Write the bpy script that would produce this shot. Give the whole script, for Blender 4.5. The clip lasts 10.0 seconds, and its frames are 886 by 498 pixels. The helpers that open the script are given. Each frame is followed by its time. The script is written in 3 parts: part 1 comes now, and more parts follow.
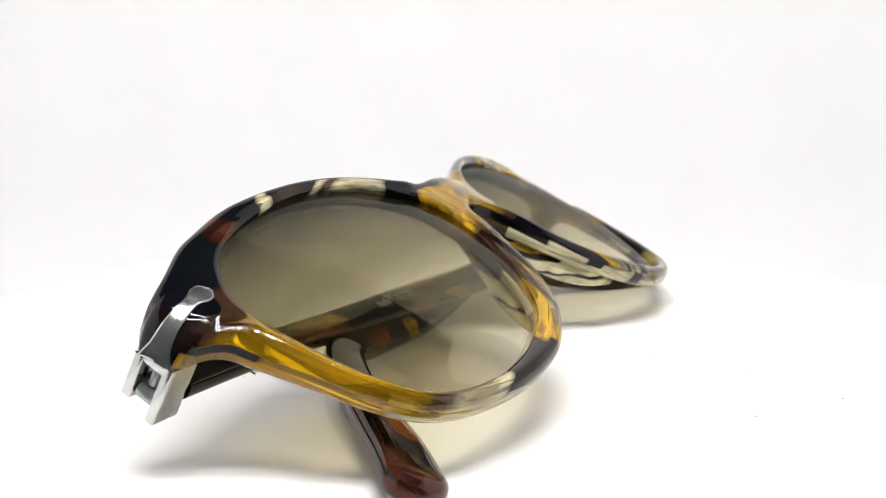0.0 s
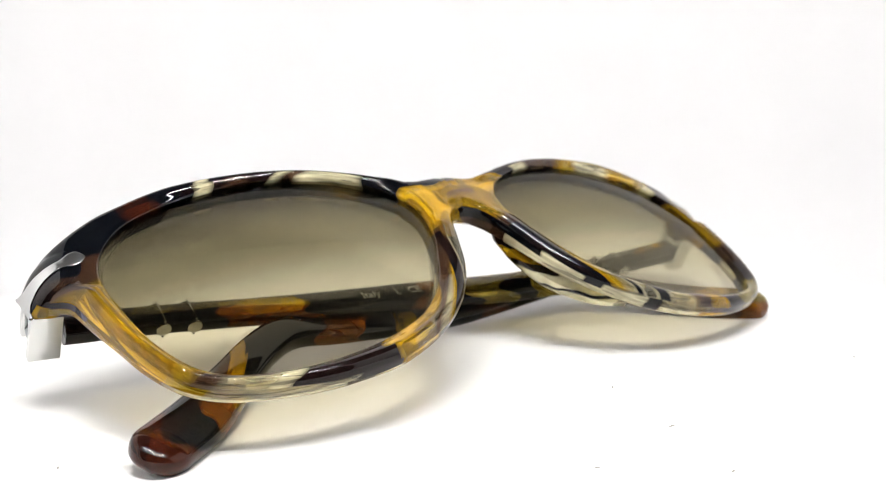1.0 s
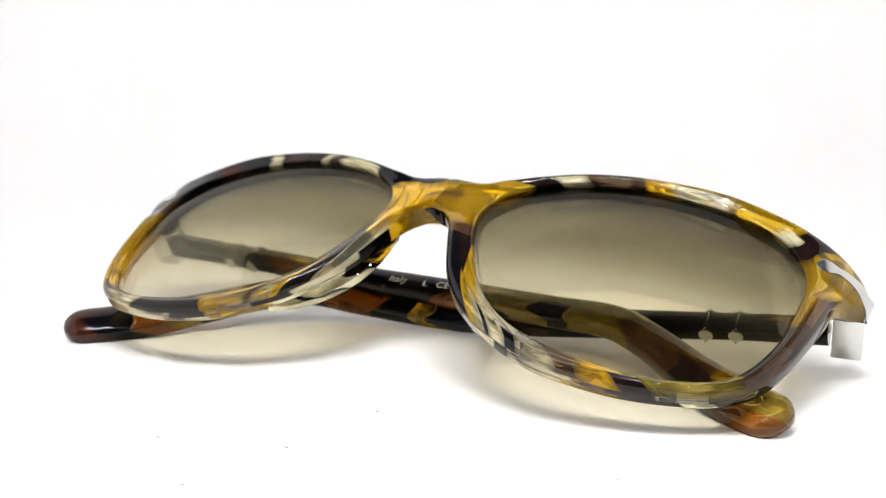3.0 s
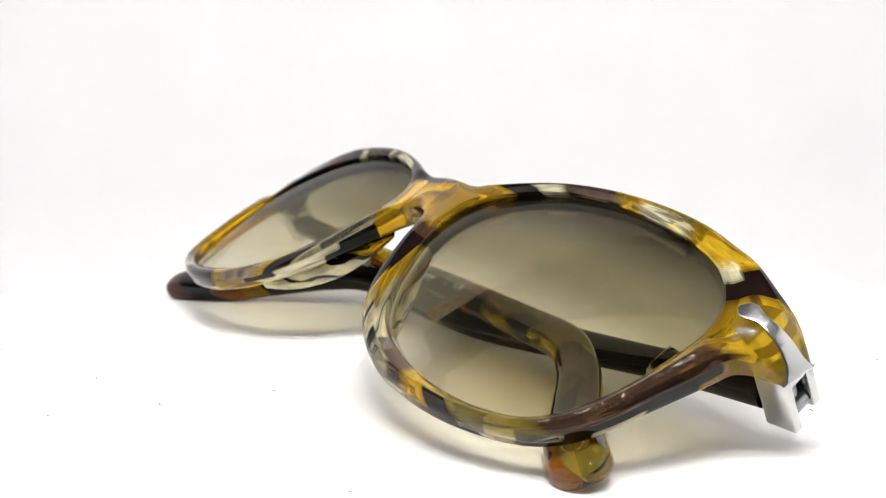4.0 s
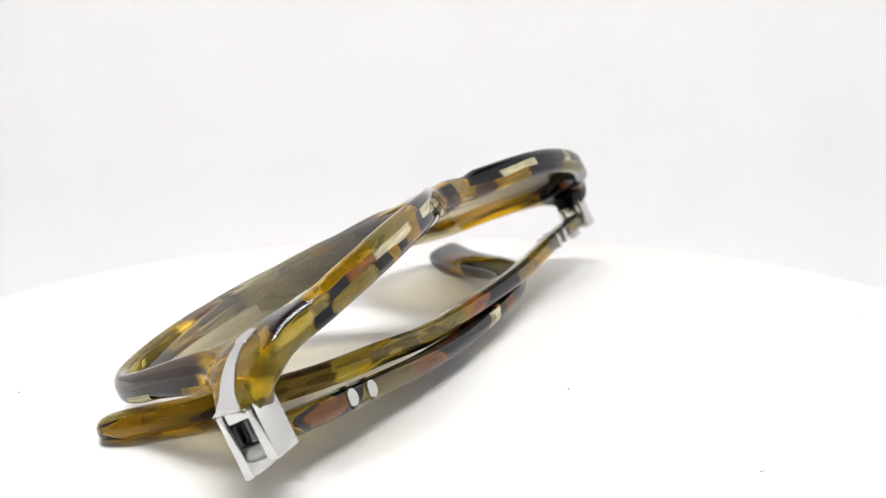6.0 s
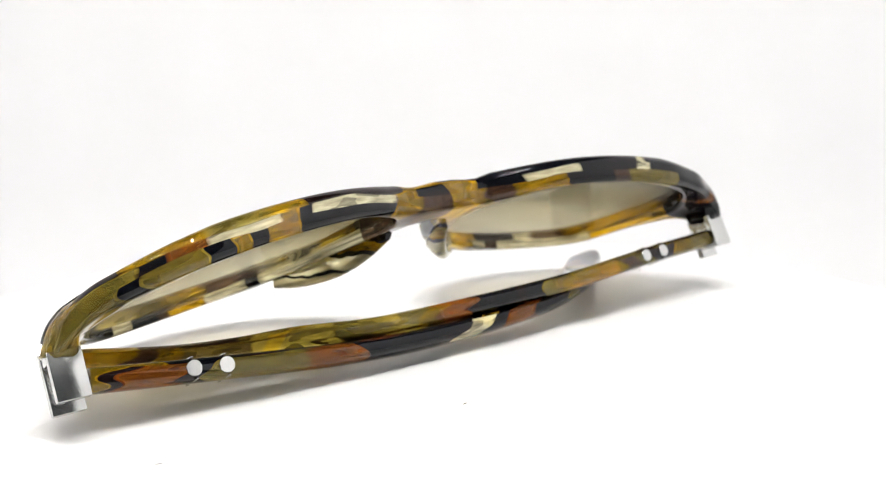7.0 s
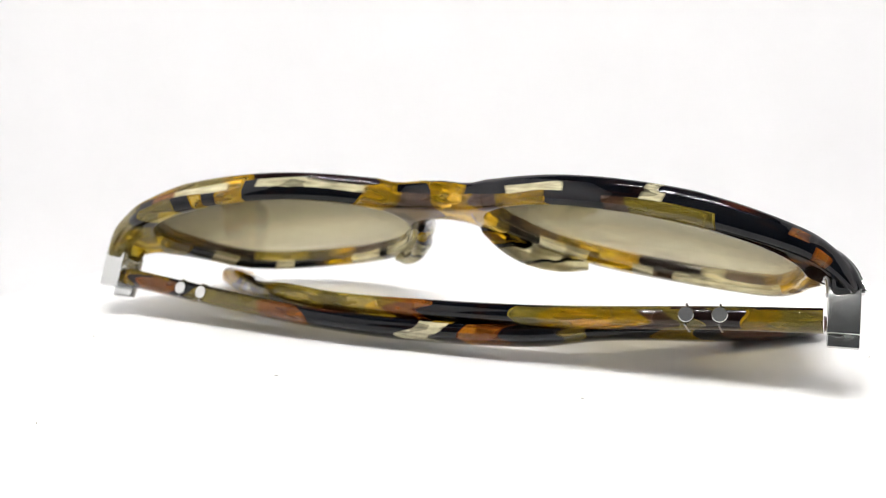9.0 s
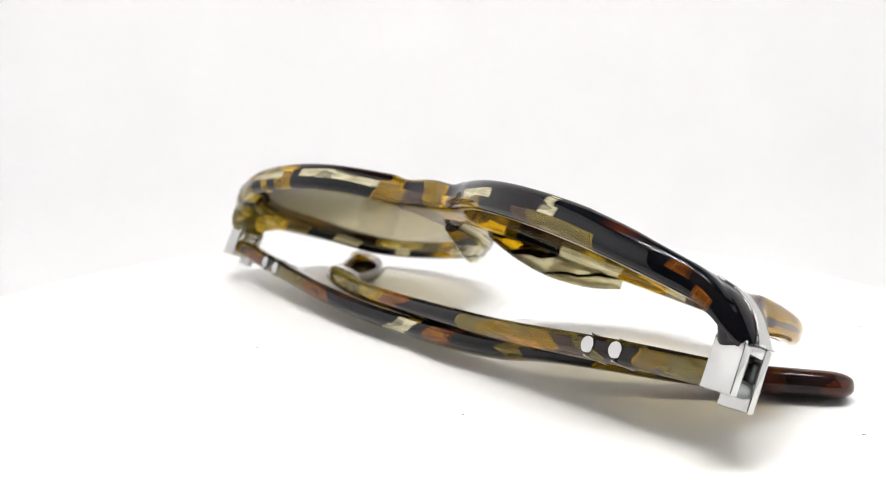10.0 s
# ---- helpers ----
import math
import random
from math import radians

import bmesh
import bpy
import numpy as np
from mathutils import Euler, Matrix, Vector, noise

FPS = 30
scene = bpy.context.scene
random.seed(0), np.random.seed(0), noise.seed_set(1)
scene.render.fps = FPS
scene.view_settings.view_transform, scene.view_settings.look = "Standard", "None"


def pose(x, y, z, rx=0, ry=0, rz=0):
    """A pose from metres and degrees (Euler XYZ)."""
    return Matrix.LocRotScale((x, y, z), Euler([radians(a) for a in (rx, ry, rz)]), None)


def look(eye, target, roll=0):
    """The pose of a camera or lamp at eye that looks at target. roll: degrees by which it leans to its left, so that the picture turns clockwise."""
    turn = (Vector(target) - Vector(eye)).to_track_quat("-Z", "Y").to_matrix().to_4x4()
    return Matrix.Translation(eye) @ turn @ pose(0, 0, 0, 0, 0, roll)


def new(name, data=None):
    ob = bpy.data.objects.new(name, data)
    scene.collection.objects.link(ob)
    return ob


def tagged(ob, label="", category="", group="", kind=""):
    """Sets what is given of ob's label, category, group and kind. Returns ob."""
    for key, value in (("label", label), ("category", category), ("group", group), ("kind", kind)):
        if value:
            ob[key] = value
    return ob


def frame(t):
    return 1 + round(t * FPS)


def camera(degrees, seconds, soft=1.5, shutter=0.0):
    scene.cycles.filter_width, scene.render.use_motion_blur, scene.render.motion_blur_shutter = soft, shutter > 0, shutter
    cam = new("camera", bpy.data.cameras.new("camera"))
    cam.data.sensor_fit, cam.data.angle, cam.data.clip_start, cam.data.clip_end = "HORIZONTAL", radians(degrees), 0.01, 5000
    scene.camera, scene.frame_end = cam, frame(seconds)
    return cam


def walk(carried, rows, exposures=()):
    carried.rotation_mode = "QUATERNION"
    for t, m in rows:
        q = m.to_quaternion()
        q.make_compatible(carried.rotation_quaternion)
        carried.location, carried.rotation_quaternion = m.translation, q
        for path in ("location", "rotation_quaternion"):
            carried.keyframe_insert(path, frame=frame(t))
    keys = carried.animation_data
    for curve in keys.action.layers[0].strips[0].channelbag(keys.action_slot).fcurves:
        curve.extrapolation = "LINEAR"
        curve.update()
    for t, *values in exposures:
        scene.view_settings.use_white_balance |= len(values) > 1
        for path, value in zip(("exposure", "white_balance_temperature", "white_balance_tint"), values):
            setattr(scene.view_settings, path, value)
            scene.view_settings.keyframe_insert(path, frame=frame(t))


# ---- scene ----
# A pair of folded sunglasses turns on a small white turntable inside a white photo light box.
MM = 0.001
SPEED, FACING = 29.7425, 2.2         # degrees a second, and the time at which the glasses face the lens

cam = camera(49.07, 10.0, soft=0.8, shutter=0.0)
cam.data.dof.use_dof, cam.data.dof.focus_distance = True, 0.138
cam.data.dof.aperture_fstop = cam.data.lens / 1.15
EYE = Vector((0.00024, -0.175, 0.05225))
AIM = EYE + Vector((0, math.cos(radians(11.285)), -math.sin(radians(11.285))))
STILL = look(EYE, AIM, -0.50)
walk(cam, [(0.0, STILL), (10.0, STILL)], exposures=[(0.0, 0.16), (2.2, 0.26), (4.5, 0.13), (5.6, 0.06), (7.5, 0.2), (8.5, 0.2), (10.0, 0.14)])

# ---- world and light ----
world = bpy.data.worlds.new("light_box_surround")
scene.world = world
world.use_nodes = True
world.node_tree.nodes["Background"].inputs[0].default_value = (1.0, 1.0, 1.0, 1)
world.node_tree.nodes["Background"].inputs[1].default_value = 0.05


# ---- materials ----
def material(name, rough=0.5, metal=0.0, colour=(0.8, 0.8, 0.8)):
    m = bpy.data.materials.new(name)
    m.use_nodes = True
    b = m.node_tree.nodes["Principled BSDF"]
    b.inputs["Base Color"].default_value = (*colour, 1)
    b.inputs["Roughness"].default_value = rough
    b.inputs["Metallic"].default_value = metal
    return m, m.node_tree.nodes, m.node_tree.links, b


def math_node(nodes, links, op, a, b=None, c=None):
    n = nodes.new("ShaderNodeMath")
    n.operation = op
    for i, v in enumerate((a, b, c)):
        if v is None:
            continue
        if isinstance(v, (int, float)):
            n.inputs[i].default_value = v
        else:
            links.new(v, n.inputs[i])
    return n.outputs[0]


def ramp_node(nodes, stops, mode="CONSTANT"):
    n = nodes.new("ShaderNodeValToRGB")
    n.color_ramp.interpolation = mode
    e = n.color_ramp.elements
    for i, (p, c) in enumerate(stops):
        k = e[i] if i < 2 else e.new(p)
        k.position, k.color = p, c
    return n


# Acetate colours: the alpha is how clear the sheet is.
BLACK = (0.0018, 0.0024, 0.004, 0.0)
DARK = (0.008, 0.0035, 0.003, 0.05)
REDDISH = (0.05, 0.010, 0.004, 0.25)
BROWN = (0.070, 0.034, 0.018, 0.5)
ORANGE = (0.27, 0.075, 0.006, 0.55)
AMBER = (0.76, 0.43, 0.008, 0.82)
CREAM = (0.94, 0.86, 0.56, 0.6)
CLEAR = (0.76, 0.68, 0.44, 0.92)
OLIVE = (0.44, 0.33, 0.05, 0.78)


def bands(nodes, value, spec, low, high):
    """Colour bands along one axis, in millimetres."""
    return ramp_node(nodes, [((p - low) / (high - low), c) for p, c in spec])


# The front is a laminate: bands run round each rim, in degrees about the lens (0 outside, 90 brow, 180 nose),
# with one set near the lens, one near the outer edge, one on the edge and one on the back.
RIM_WEST = ([(-180, BROWN), (-168, DARK), (-155, BROWN), (-127, AMBER), (-102, DARK), (-70, CREAM), (-62, BROWN), (-43, AMBER), (-35, BROWN), (-31, AMBER), (11, BROWN),
             (22, BLACK), (44, REDDISH), (54, BLACK), (71, CREAM), (77, DARK), (84, BROWN), (92, DARK), (106.5, CREAM), (111, BROWN),
             (119.4, CREAM), (140.5, BLACK), (157.5, AMBER), (178, BROWN)],
            [(-180, CLEAR), (-172, DARK), (-160, BLACK), (-153, AMBER), (-147, CLEAR), (-137, BROWN), (-130, CLEAR), (-118, AMBER), (-106, DARK), (-70, CREAM), (-62, CLEAR),
             (-50, BROWN), (-41, AMBER), (6, BROWN), (11, BLACK), (45, REDDISH), (53, BLACK), (72, CREAM), (75, BLACK), (158, AMBER), (176, CLEAR)],
            [(-180, BLACK), (-165, CREAM), (-140, DARK), (-125, CLEAR), (-116, AMBER), (-106, DARK), (-89, CLEAR), (-45, AMBER), (0, DARK), (20, BLACK), (33, ORANGE),
             (37, BLACK), (73, CREAM), (80, BLACK), (112, CREAM), (135.4, BLACK), (152, AMBER)],
            [(-180, BLACK), (-160, CREAM), (-131, AMBER), (-108, CREAM), (-96, BROWN), (-87, CREAM), (-33, AMBER), (12, BLACK), (27, ORANGE), (30.5, BLACK), (56, OLIVE),
             (85, BROWN), (95.5, BLACK), (119, AMBER), (141, BROWN), (150, AMBER)])
RIM_EAST = ([(-180, DARK), (-154, AMBER), (-134, CLEAR), (-121, DARK), (-117, CLEAR), (-110, BROWN), (-92, AMBER), (-82, OLIVE), (-40, DARK), (-20, BROWN), (-8, AMBER), (25, DARK),
             (35, CREAM), (39.5, AMBER), (56.6, CREAM), (82, AMBER), (93, BROWN), (120, CREAM), (131, DARK), (146, AMBER), (172, BROWN)],
            [(-180, BLACK), (-158, AMBER), (-150, CLEAR), (-143, BLACK), (-136, CLEAR), (-126, BLACK), (-116, CLEAR), (-104, BROWN), (-92, AMBER), (-82, DARK), (-70, OLIVE),
             (-44, BROWN), (8, AMBER), (24, DARK), (37, AMBER), (56.6, OLIVE), (82, AMBER), (93, DARK), (146, AMBER), (160, BROWN), (164, AMBER), (172, BROWN)],
            [(-180, BLACK), (-165, CREAM), (-150, BLACK), (-141, CREAM), (-125, BLACK), (-118, CLEAR), (-90, BROWN), (-82, DARK), (-66, CLEAR), (-40, DARK), (5, AMBER),
             (22, OLIVE), (40, BLACK), (49, ORANGE), (61, CREAM), (87, AMBER), (93, BLACK), (101, CREAM), (143, AMBER), (151, BLACK)],
            [(-180, CREAM), (-124, BLACK), (-118, CREAM), (-97, AMBER), (-78, BROWN), (-72, BLACK), (-60, CREAM), (-52, BLACK), (-32, CREAM), (-18, BLACK), (-2, AMBER),
             (12, OLIVE), (36, BLACK), (42, OLIVE), (59, BLACK), (68, AMBER), (74, BLACK), (81, AMBER), (94, BLACK), (143, AMBER), (152, BROWN)])


def sheet_finish(nodes, links, bsdf, colour, clear, place, streak):
    """Gloss, clearness and the cloudy streaks inside the sheets."""
    cloud = nodes.new("ShaderNodeTexNoise")
    cloud.inputs["Scale"].default_value = 1.0
    cloud.inputs["Detail"].default_value = 3.0
    links.new(streak, cloud.inputs["Vector"])
    hsv = nodes.new("ShaderNodeHueSaturation")
    links.new(colour, hsv.inputs["Color"])
    links.new(math_node(nodes, links, "MULTIPLY_ADD", cloud.outputs[0], 2.2, -0.08), hsv.inputs["Value"])
    # thin dark flakes with clean edges
    flake = nodes.new("ShaderNodeTexNoise")
    flake.inputs["Scale"].default_value = 0.55
    flake.inputs["Detail"].default_value = 1.0
    flake.inputs["Distortion"].default_value = 0.6
    links.new(streak, flake.inputs["Vector"])
    dark = ramp_node(nodes, [(0.0, DARK), (1.0, DARK)])
    links.new(flake.outputs[0], dark.inputs[0])
    shade = math_node(nodes, links, "MULTIPLY", step_up(nodes, links, flake.outputs[0], 0.63, 0.012), 0.75)
    colour, clear = blend(nodes, links, shade, (hsv.outputs[0], clear), (dark.outputs[0], dark.outputs[1]))
    links.new(colour, bsdf.inputs["Base Color"])
    links.new(clear, bsdf.inputs["Transmission Weight"])
    bsdf.inputs["IOR"].default_value = 1.49
    bsdf.inputs["Specular IOR Level"].default_value = 0.3
    fine = nodes.new("ShaderNodeTexNoise")
    fine.inputs["Scale"].default_value = 3000.0
    links.new(place, fine.inputs["Vector"])
    links.new(math_node(nodes, links, "MULTIPLY_ADD", fine.outputs[0], 0.03, 0.012), bsdf.inputs["Roughness"])


def blend(nodes, links, f, a, b):
    """Mix two (colour, clearness) pairs."""
    n = nodes.new("ShaderNodeMix")
    n.data_type = "RGBA"
    k = nodes.new("ShaderNodeMix")
    for node, i, pair in ((n, 6, 0), (k, 2, 1)):
        if isinstance(f, float):
            node.inputs[0].default_value = f
        else:
            links.new(f, node.inputs[0])
        links.new(a[pair], node.inputs[i])
        links.new(b[pair], node.inputs[i + 1])
    return n.outputs[2], k.outputs[0]


def band_layer(nodes, links, value, spec, low, high, soft, taps=(-1.0, 0.0, 1.0)):
    """Bands over a value between low and high; neighbours melt over twice the softness."""
    got = None
    for i, tap in enumerate(taps):
        r = bands(nodes, value, spec, low, high)
        links.new(math_node(nodes, links, "MULTIPLY_ADD", value, 1 / (high - low), (tap * soft - low) / (high - low)), r.inputs[0])
        now = (r.outputs[0], r.outputs[1])
        got = now if got is None else blend(nodes, links, 1.0 / (i + 1), got, now)
    return got


def step_up(nodes, links, value, edge, width):
    n = nodes.new("ShaderNodeMapRange")
    n.interpolation_type = "SMOOTHSTEP"
    n.inputs[1].default_value, n.inputs[2].default_value = edge - width, edge + width
    links.new(value, n.inputs[0])
    return n.outputs[0]


THREE, FIVE = (-1.0, 0.0, 1.0), (-1.0, -0.5, 0.0, 0.5, 1.0)


def rim_acetate(name, west, east):
    m, nodes, links, bsdf = material(name, 0.05)
    tex = nodes.new("ShaderNodeTexCoord")
    place = nodes.new("ShaderNodeSeparateXYZ")
    links.new(tex.outputs["Object"], place.inputs[0])
    turn, rim = nodes.new("ShaderNodeUVMap"), nodes.new("ShaderNodeUVMap")
    turn.uv_map, rim.uv_map = "turn", "rim"
    ts, rs = nodes.new("ShaderNodeSeparateXYZ"), nodes.new("ShaderNodeSeparateXYZ")
    links.new(turn.outputs[0], ts.inputs[0])
    links.new(rim.outputs[0], rs.inputs[0])
    deg = math_node(nodes, links, "MULTIPLY_ADD", math_node(nodes, links, "FRACT", ts.outputs[0]), 360.0, -180.0)
    depth, frac = ts.outputs[1], rs.outputs[0]
    seam = nodes.new("ShaderNodeTexNoise")
    seam.inputs["Scale"].default_value = 160.0
    seam.inputs["Detail"].default_value = 0.0
    links.new(tex.outputs["Object"], seam.inputs["Vector"])
    is_east = step_up(nodes, links, math_node(nodes, links, "ADD", place.outputs[0], math_node(nodes, links, "MULTIPLY_ADD", seam.outputs[0], 0.016, -0.008)), 0.0, 0.0004)

    def lengthwise(along, across):
        """Coordinates for streaks that run round the rim."""
        v = nodes.new("ShaderNodeCombineXYZ")
        links.new(math_node(nodes, links, "MULTIPLY", place.outputs[0], along), v.inputs[0])
        links.new(math_node(nodes, links, "MULTIPLY", frac, across), v.inputs[1])
        links.new(math_node(nodes, links, "MULTIPLY", depth, across), v.inputs[2])
        return v.outputs[0]

    stagger = nodes.new("ShaderNodeTexNoise")
    stagger.inputs["Scale"].default_value = 1.0
    stagger.inputs["Detail"].default_value = 0.0
    links.new(lengthwise(90.0, 1.5), stagger.inputs["Vector"])
    ss = nodes.new("ShaderNodeSeparateColor")
    links.new(stagger.outputs["Color"], ss.inputs[0])
    # by the nose the cuts slant until they run along the rim
    slant = math_node(nodes, links, "MULTIPLY_ADD", step_up(nodes, links, deg, -122.0, 22.0), 42.0, -46.0)
    leaning = math_node(nodes, links, "MULTIPLY_ADD", slant, math_node(nodes, links, "SUBTRACT", frac, 0.5), deg)
    wide = math_node(nodes, links, "ADD", leaning, math_node(nodes, links, "MULTIPLY_ADD", ss.outputs[0], 8.0, -4.0))
    tight = math_node(nodes, links, "ADD", deg, math_node(nodes, links, "MULTIPLY_ADD", ss.outputs[1], 5.0, -2.5))
    layers = []
    for k, (value, soft, taps) in enumerate(((wide, 1.8, FIVE), (wide, 1.8, FIVE), (tight, 0.8, FIVE), (tight, 0.4, THREE))):
        layers.append(blend(nodes, links, is_east, *[band_layer(nodes, links, value, rim_bands[k], -180, 180, soft, taps) for rim_bands in (west, east)]))
    drift = math_node(nodes, links, "MULTIPLY_ADD", ss.outputs[2], 0.3, -0.15)
    now = blend(nodes, links, step_up(nodes, links, math_node(nodes, links, "ADD", frac, drift), 0.46, 0.06), layers[0], layers[1])
    outer = math_node(nodes, links, "GREATER_THAN", frac, 0.8)
    deep = math_node(nodes, links, "ADD", depth, drift)
    now = blend(nodes, links, math_node(nodes, links, "MULTIPLY", outer, step_up(nodes, links, deep, 0.17, 0.04)), now, layers[2])
    now = blend(nodes, links, step_up(nodes, links, deep, 0.50, 0.03), now, layers[3])
    sheet_finish(nodes, links, bsdf, now[0], now[1], tex.outputs["Object"], lengthwise(240.0, 6.0))
    return m


M_FRONT = rim_acetate("tortoiseshell_acetate", RIM_WEST, RIM_EAST)
PAD = [(-75, CLEAR), (-34, BLACK), (-31, CREAM), (-27, BLACK), (-24.5, CREAM), (-19, BLACK), (-17, CREAM), (-12, DARK), (-9, AMBER), (-5, DARK)]
def pad_acetate(name, spec, axis, seed):
    """Clear block with slanted dark stripes."""
    m, nodes, links, bsdf = material(name, 0.05)
    tex = nodes.new("ShaderNodeTexCoord")
    scale = nodes.new("ShaderNodeVectorMath")
    scale.operation = "SCALE"
    scale.inputs[3].default_value = 1000.0
    links.new(tex.outputs["Object"], scale.inputs[0])
    dot = nodes.new("ShaderNodeVectorMath")
    dot.operation = "DOT_PRODUCT"
    dot.inputs[1].default_value = axis
    links.new(scale.outputs[0], dot.inputs[0])
    grain = nodes.new("ShaderNodeMapping")
    grain.inputs["Location"].default_value = (seed, seed, seed)
    grain.inputs["Scale"].default_value = (0.2, 0.2, 0.24)
    links.new(scale.outputs[0], grain.inputs["Vector"])
    warp = nodes.new("ShaderNodeTexNoise")
    warp.inputs["Scale"].default_value = 1.0
    warp.inputs["Detail"].default_value = 1.0
    links.new(grain.outputs[0], warp.inputs["Vector"])
    value = math_node(nodes, links, "ADD", dot.outputs["Value"], math_node(nodes, links, "MULTIPLY_ADD", warp.outputs[0], 6.0, -3.0))
    now = band_layer(nodes, links, value, spec, -75, 75, 0.3)
    sheet_finish(nodes, links, bsdf, now[0], now[1], tex.outputs["Object"], grain.outputs[0])
    return m


M_PAD = pad_acetate("striped_pad_acetate", PAD, (0.0, 0.8, 2.2), 5.0)
# Temples: bands along the bar, in millimetres across the glasses, on the upper and lower half of the outer face and on the upper edge.
ARM_WEST = ([(-75, DARK), (-62, BLACK), (-57, OLIVE), (-52, BROWN), (-46, OLIVE), (-25, BLACK), (-1, ORANGE), (9, OLIVE), (29, AMBER), (32, OLIVE), (38, BROWN), (52, AMBER), (59, OLIVE)],
            [(-75, DARK), (-60, BLACK), (-39, ORANGE), (-25, BLACK), (-1, ORANGE), (5, BLACK), (11, OLIVE), (20, BLACK), (26, OLIVE), (37, BROWN), (44, DARK), (52, BROWN), (57, ORANGE)],
            [(-75, OLIVE), (-60, AMBER), (-56, DARK), (-49, OLIVE), (-44, BROWN), (-39, AMBER), (-25, OLIVE), (-20.3, BLACK), (-15, DARK), (-12, BLACK), (-2, ORANGE), (3, AMBER),
             (8, OLIVE), (31, AMBER), (34.5, OLIVE), (44, AMBER), (49, BROWN), (53, AMBER), (61, DARK)])
ARM_EAST = ([(-75, DARK), (-64, REDDISH), (-58, DARK), (-52, REDDISH), (-49, AMBER), (-44, BLACK), (-24, ORANGE), (-14, BLACK), (-6, AMBER), (-2, BLACK), (14, REDDISH), (22, BLACK),
             (40, DARK), (46, BLACK), (58, AMBER), (63, OLIVE)],
            [(-75, DARK), (-66, REDDISH), (-57, BLACK), (-53, ORANGE), (-48, AMBER), (-43, BLACK), (-24, ORANGE), (-13, BLACK), (-5, AMBER), (-1, BLACK), (14, REDDISH), (20, BLACK), (56, DARK)],
            [(-75, REDDISH), (-66, DARK), (-60, REDDISH), (-54, BLACK), (-50, AMBER), (-44, BLACK), (-31, OLIVE), (-27, BLACK), (-19.2, ORANGE), (-9.9, BLACK), (-5.6, CREAM), (0.9, BLACK),
             (24, ORANGE), (32.5, OLIVE), (48.8, BLACK), (53.7, ORANGE), (60, DARK), (62, AMBER)])


def arm_acetate(name, spec, seed):
    m, nodes, links, bsdf = material(name, 0.05)
    tex = nodes.new("ShaderNodeTexCoord")
    side_map, run_map = nodes.new("ShaderNodeUVMap"), nodes.new("ShaderNodeUVMap")
    run_map.uv_map, side_map.uv_map = "run", "side"
    rs, ks = nodes.new("ShaderNodeSeparateXYZ"), nodes.new("ShaderNodeSeparateXYZ")
    links.new(run_map.outputs[0], rs.inputs[0])
    links.new(side_map.outputs[0], ks.inputs[0])
    run, high, out = rs.outputs[0], ks.outputs[0], ks.outputs[1]

    def lengthwise(along, across):
        v = nodes.new("ShaderNodeCombineXYZ")
        links.new(math_node(nodes, links, "MULTIPLY_ADD", run, along, seed), v.inputs[0])
        links.new(math_node(nodes, links, "MULTIPLY", high, across), v.inputs[1])
        links.new(math_node(nodes, links, "MULTIPLY", out, across), v.inputs[2])
        return v.outputs[0]

    stagger = nodes.new("ShaderNodeTexNoise")
    stagger.inputs["Scale"].default_value = 1.0
    stagger.inputs["Detail"].default_value = 0.0
    links.new(lengthwise(0.07, 0.7), stagger.inputs["Vector"])
    ss = nodes.new("ShaderNodeSeparateColor")
    links.new(stagger.outputs["Color"], ss.inputs[0])
    value = math_node(nodes, links, "ADD", run, math_node(nodes, links, "MULTIPLY_ADD", ss.outputs[0], 12.0, -6.0))
    value = math_node(nodes, links, "MULTIPLY_ADD", out, 1.6, math_node(nodes, links, "MULTIPLY_ADD", high, -1.2, value))
    up, low, edge = [band_layer(nodes, links, value, k, -75, 75, 0.16) for k in spec]
    drift = math_node(nodes, links, "MULTIPLY_ADD", ss.outputs[1], 1.4, -0.7)
    now = blend(nodes, links, step_up(nodes, links, math_node(nodes, links, "ADD", high, drift), 0.0, 0.06), low, up)
    on_edge = math_node(nodes, links, "SUBTRACT", high, math_node(nodes, links, "MULTIPLY", out, 0.8))
    now = blend(nodes, links, step_up(nodes, links, math_node(nodes, links, "ADD", on_edge, math_node(nodes, links, "MULTIPLY", drift, 0.4)), 0.45, 0.04), now, edge)
    sheet_finish(nodes, links, bsdf, now[0], now[1], tex.outputs["Object"], lengthwise(0.25, 2.5))
    return m


M_TEMPLE_L = arm_acetate("tortoiseshell_temple_olive", ARM_WEST, 11.0)
M_TEMPLE_R = arm_acetate("tortoiseshell_temple_dark", ARM_EAST, 23.0)


def brushed_metal(name, low=0.07, tone=0.60):
    m, nodes, links, bsdf = material(name, 0.22, 1.0, (tone, tone * 1.01, tone * 0.99))
    tex = nodes.new("ShaderNodeTexCoord")
    n = nodes.new("ShaderNodeTexNoise")
    n.inputs["Scale"].default_value = 900.0
    n.inputs["Detail"].default_value = 4.0
    links.new(tex.outputs["Object"], n.inputs["Vector"])
    links.new(math_node(nodes, links, "MULTIPLY_ADD", n.outputs[0], 0.2, low), bsdf.inputs["Roughness"])
    b = nodes.new("ShaderNodeBump")
    b.inputs["Strength"].default_value = 0.06
    b.inputs["Distance"].default_value = 0.0003
    links.new(n.outputs[0], b.inputs["Height"])
    links.new(b.outputs[0], bsdf.inputs["Normal"])
    return m


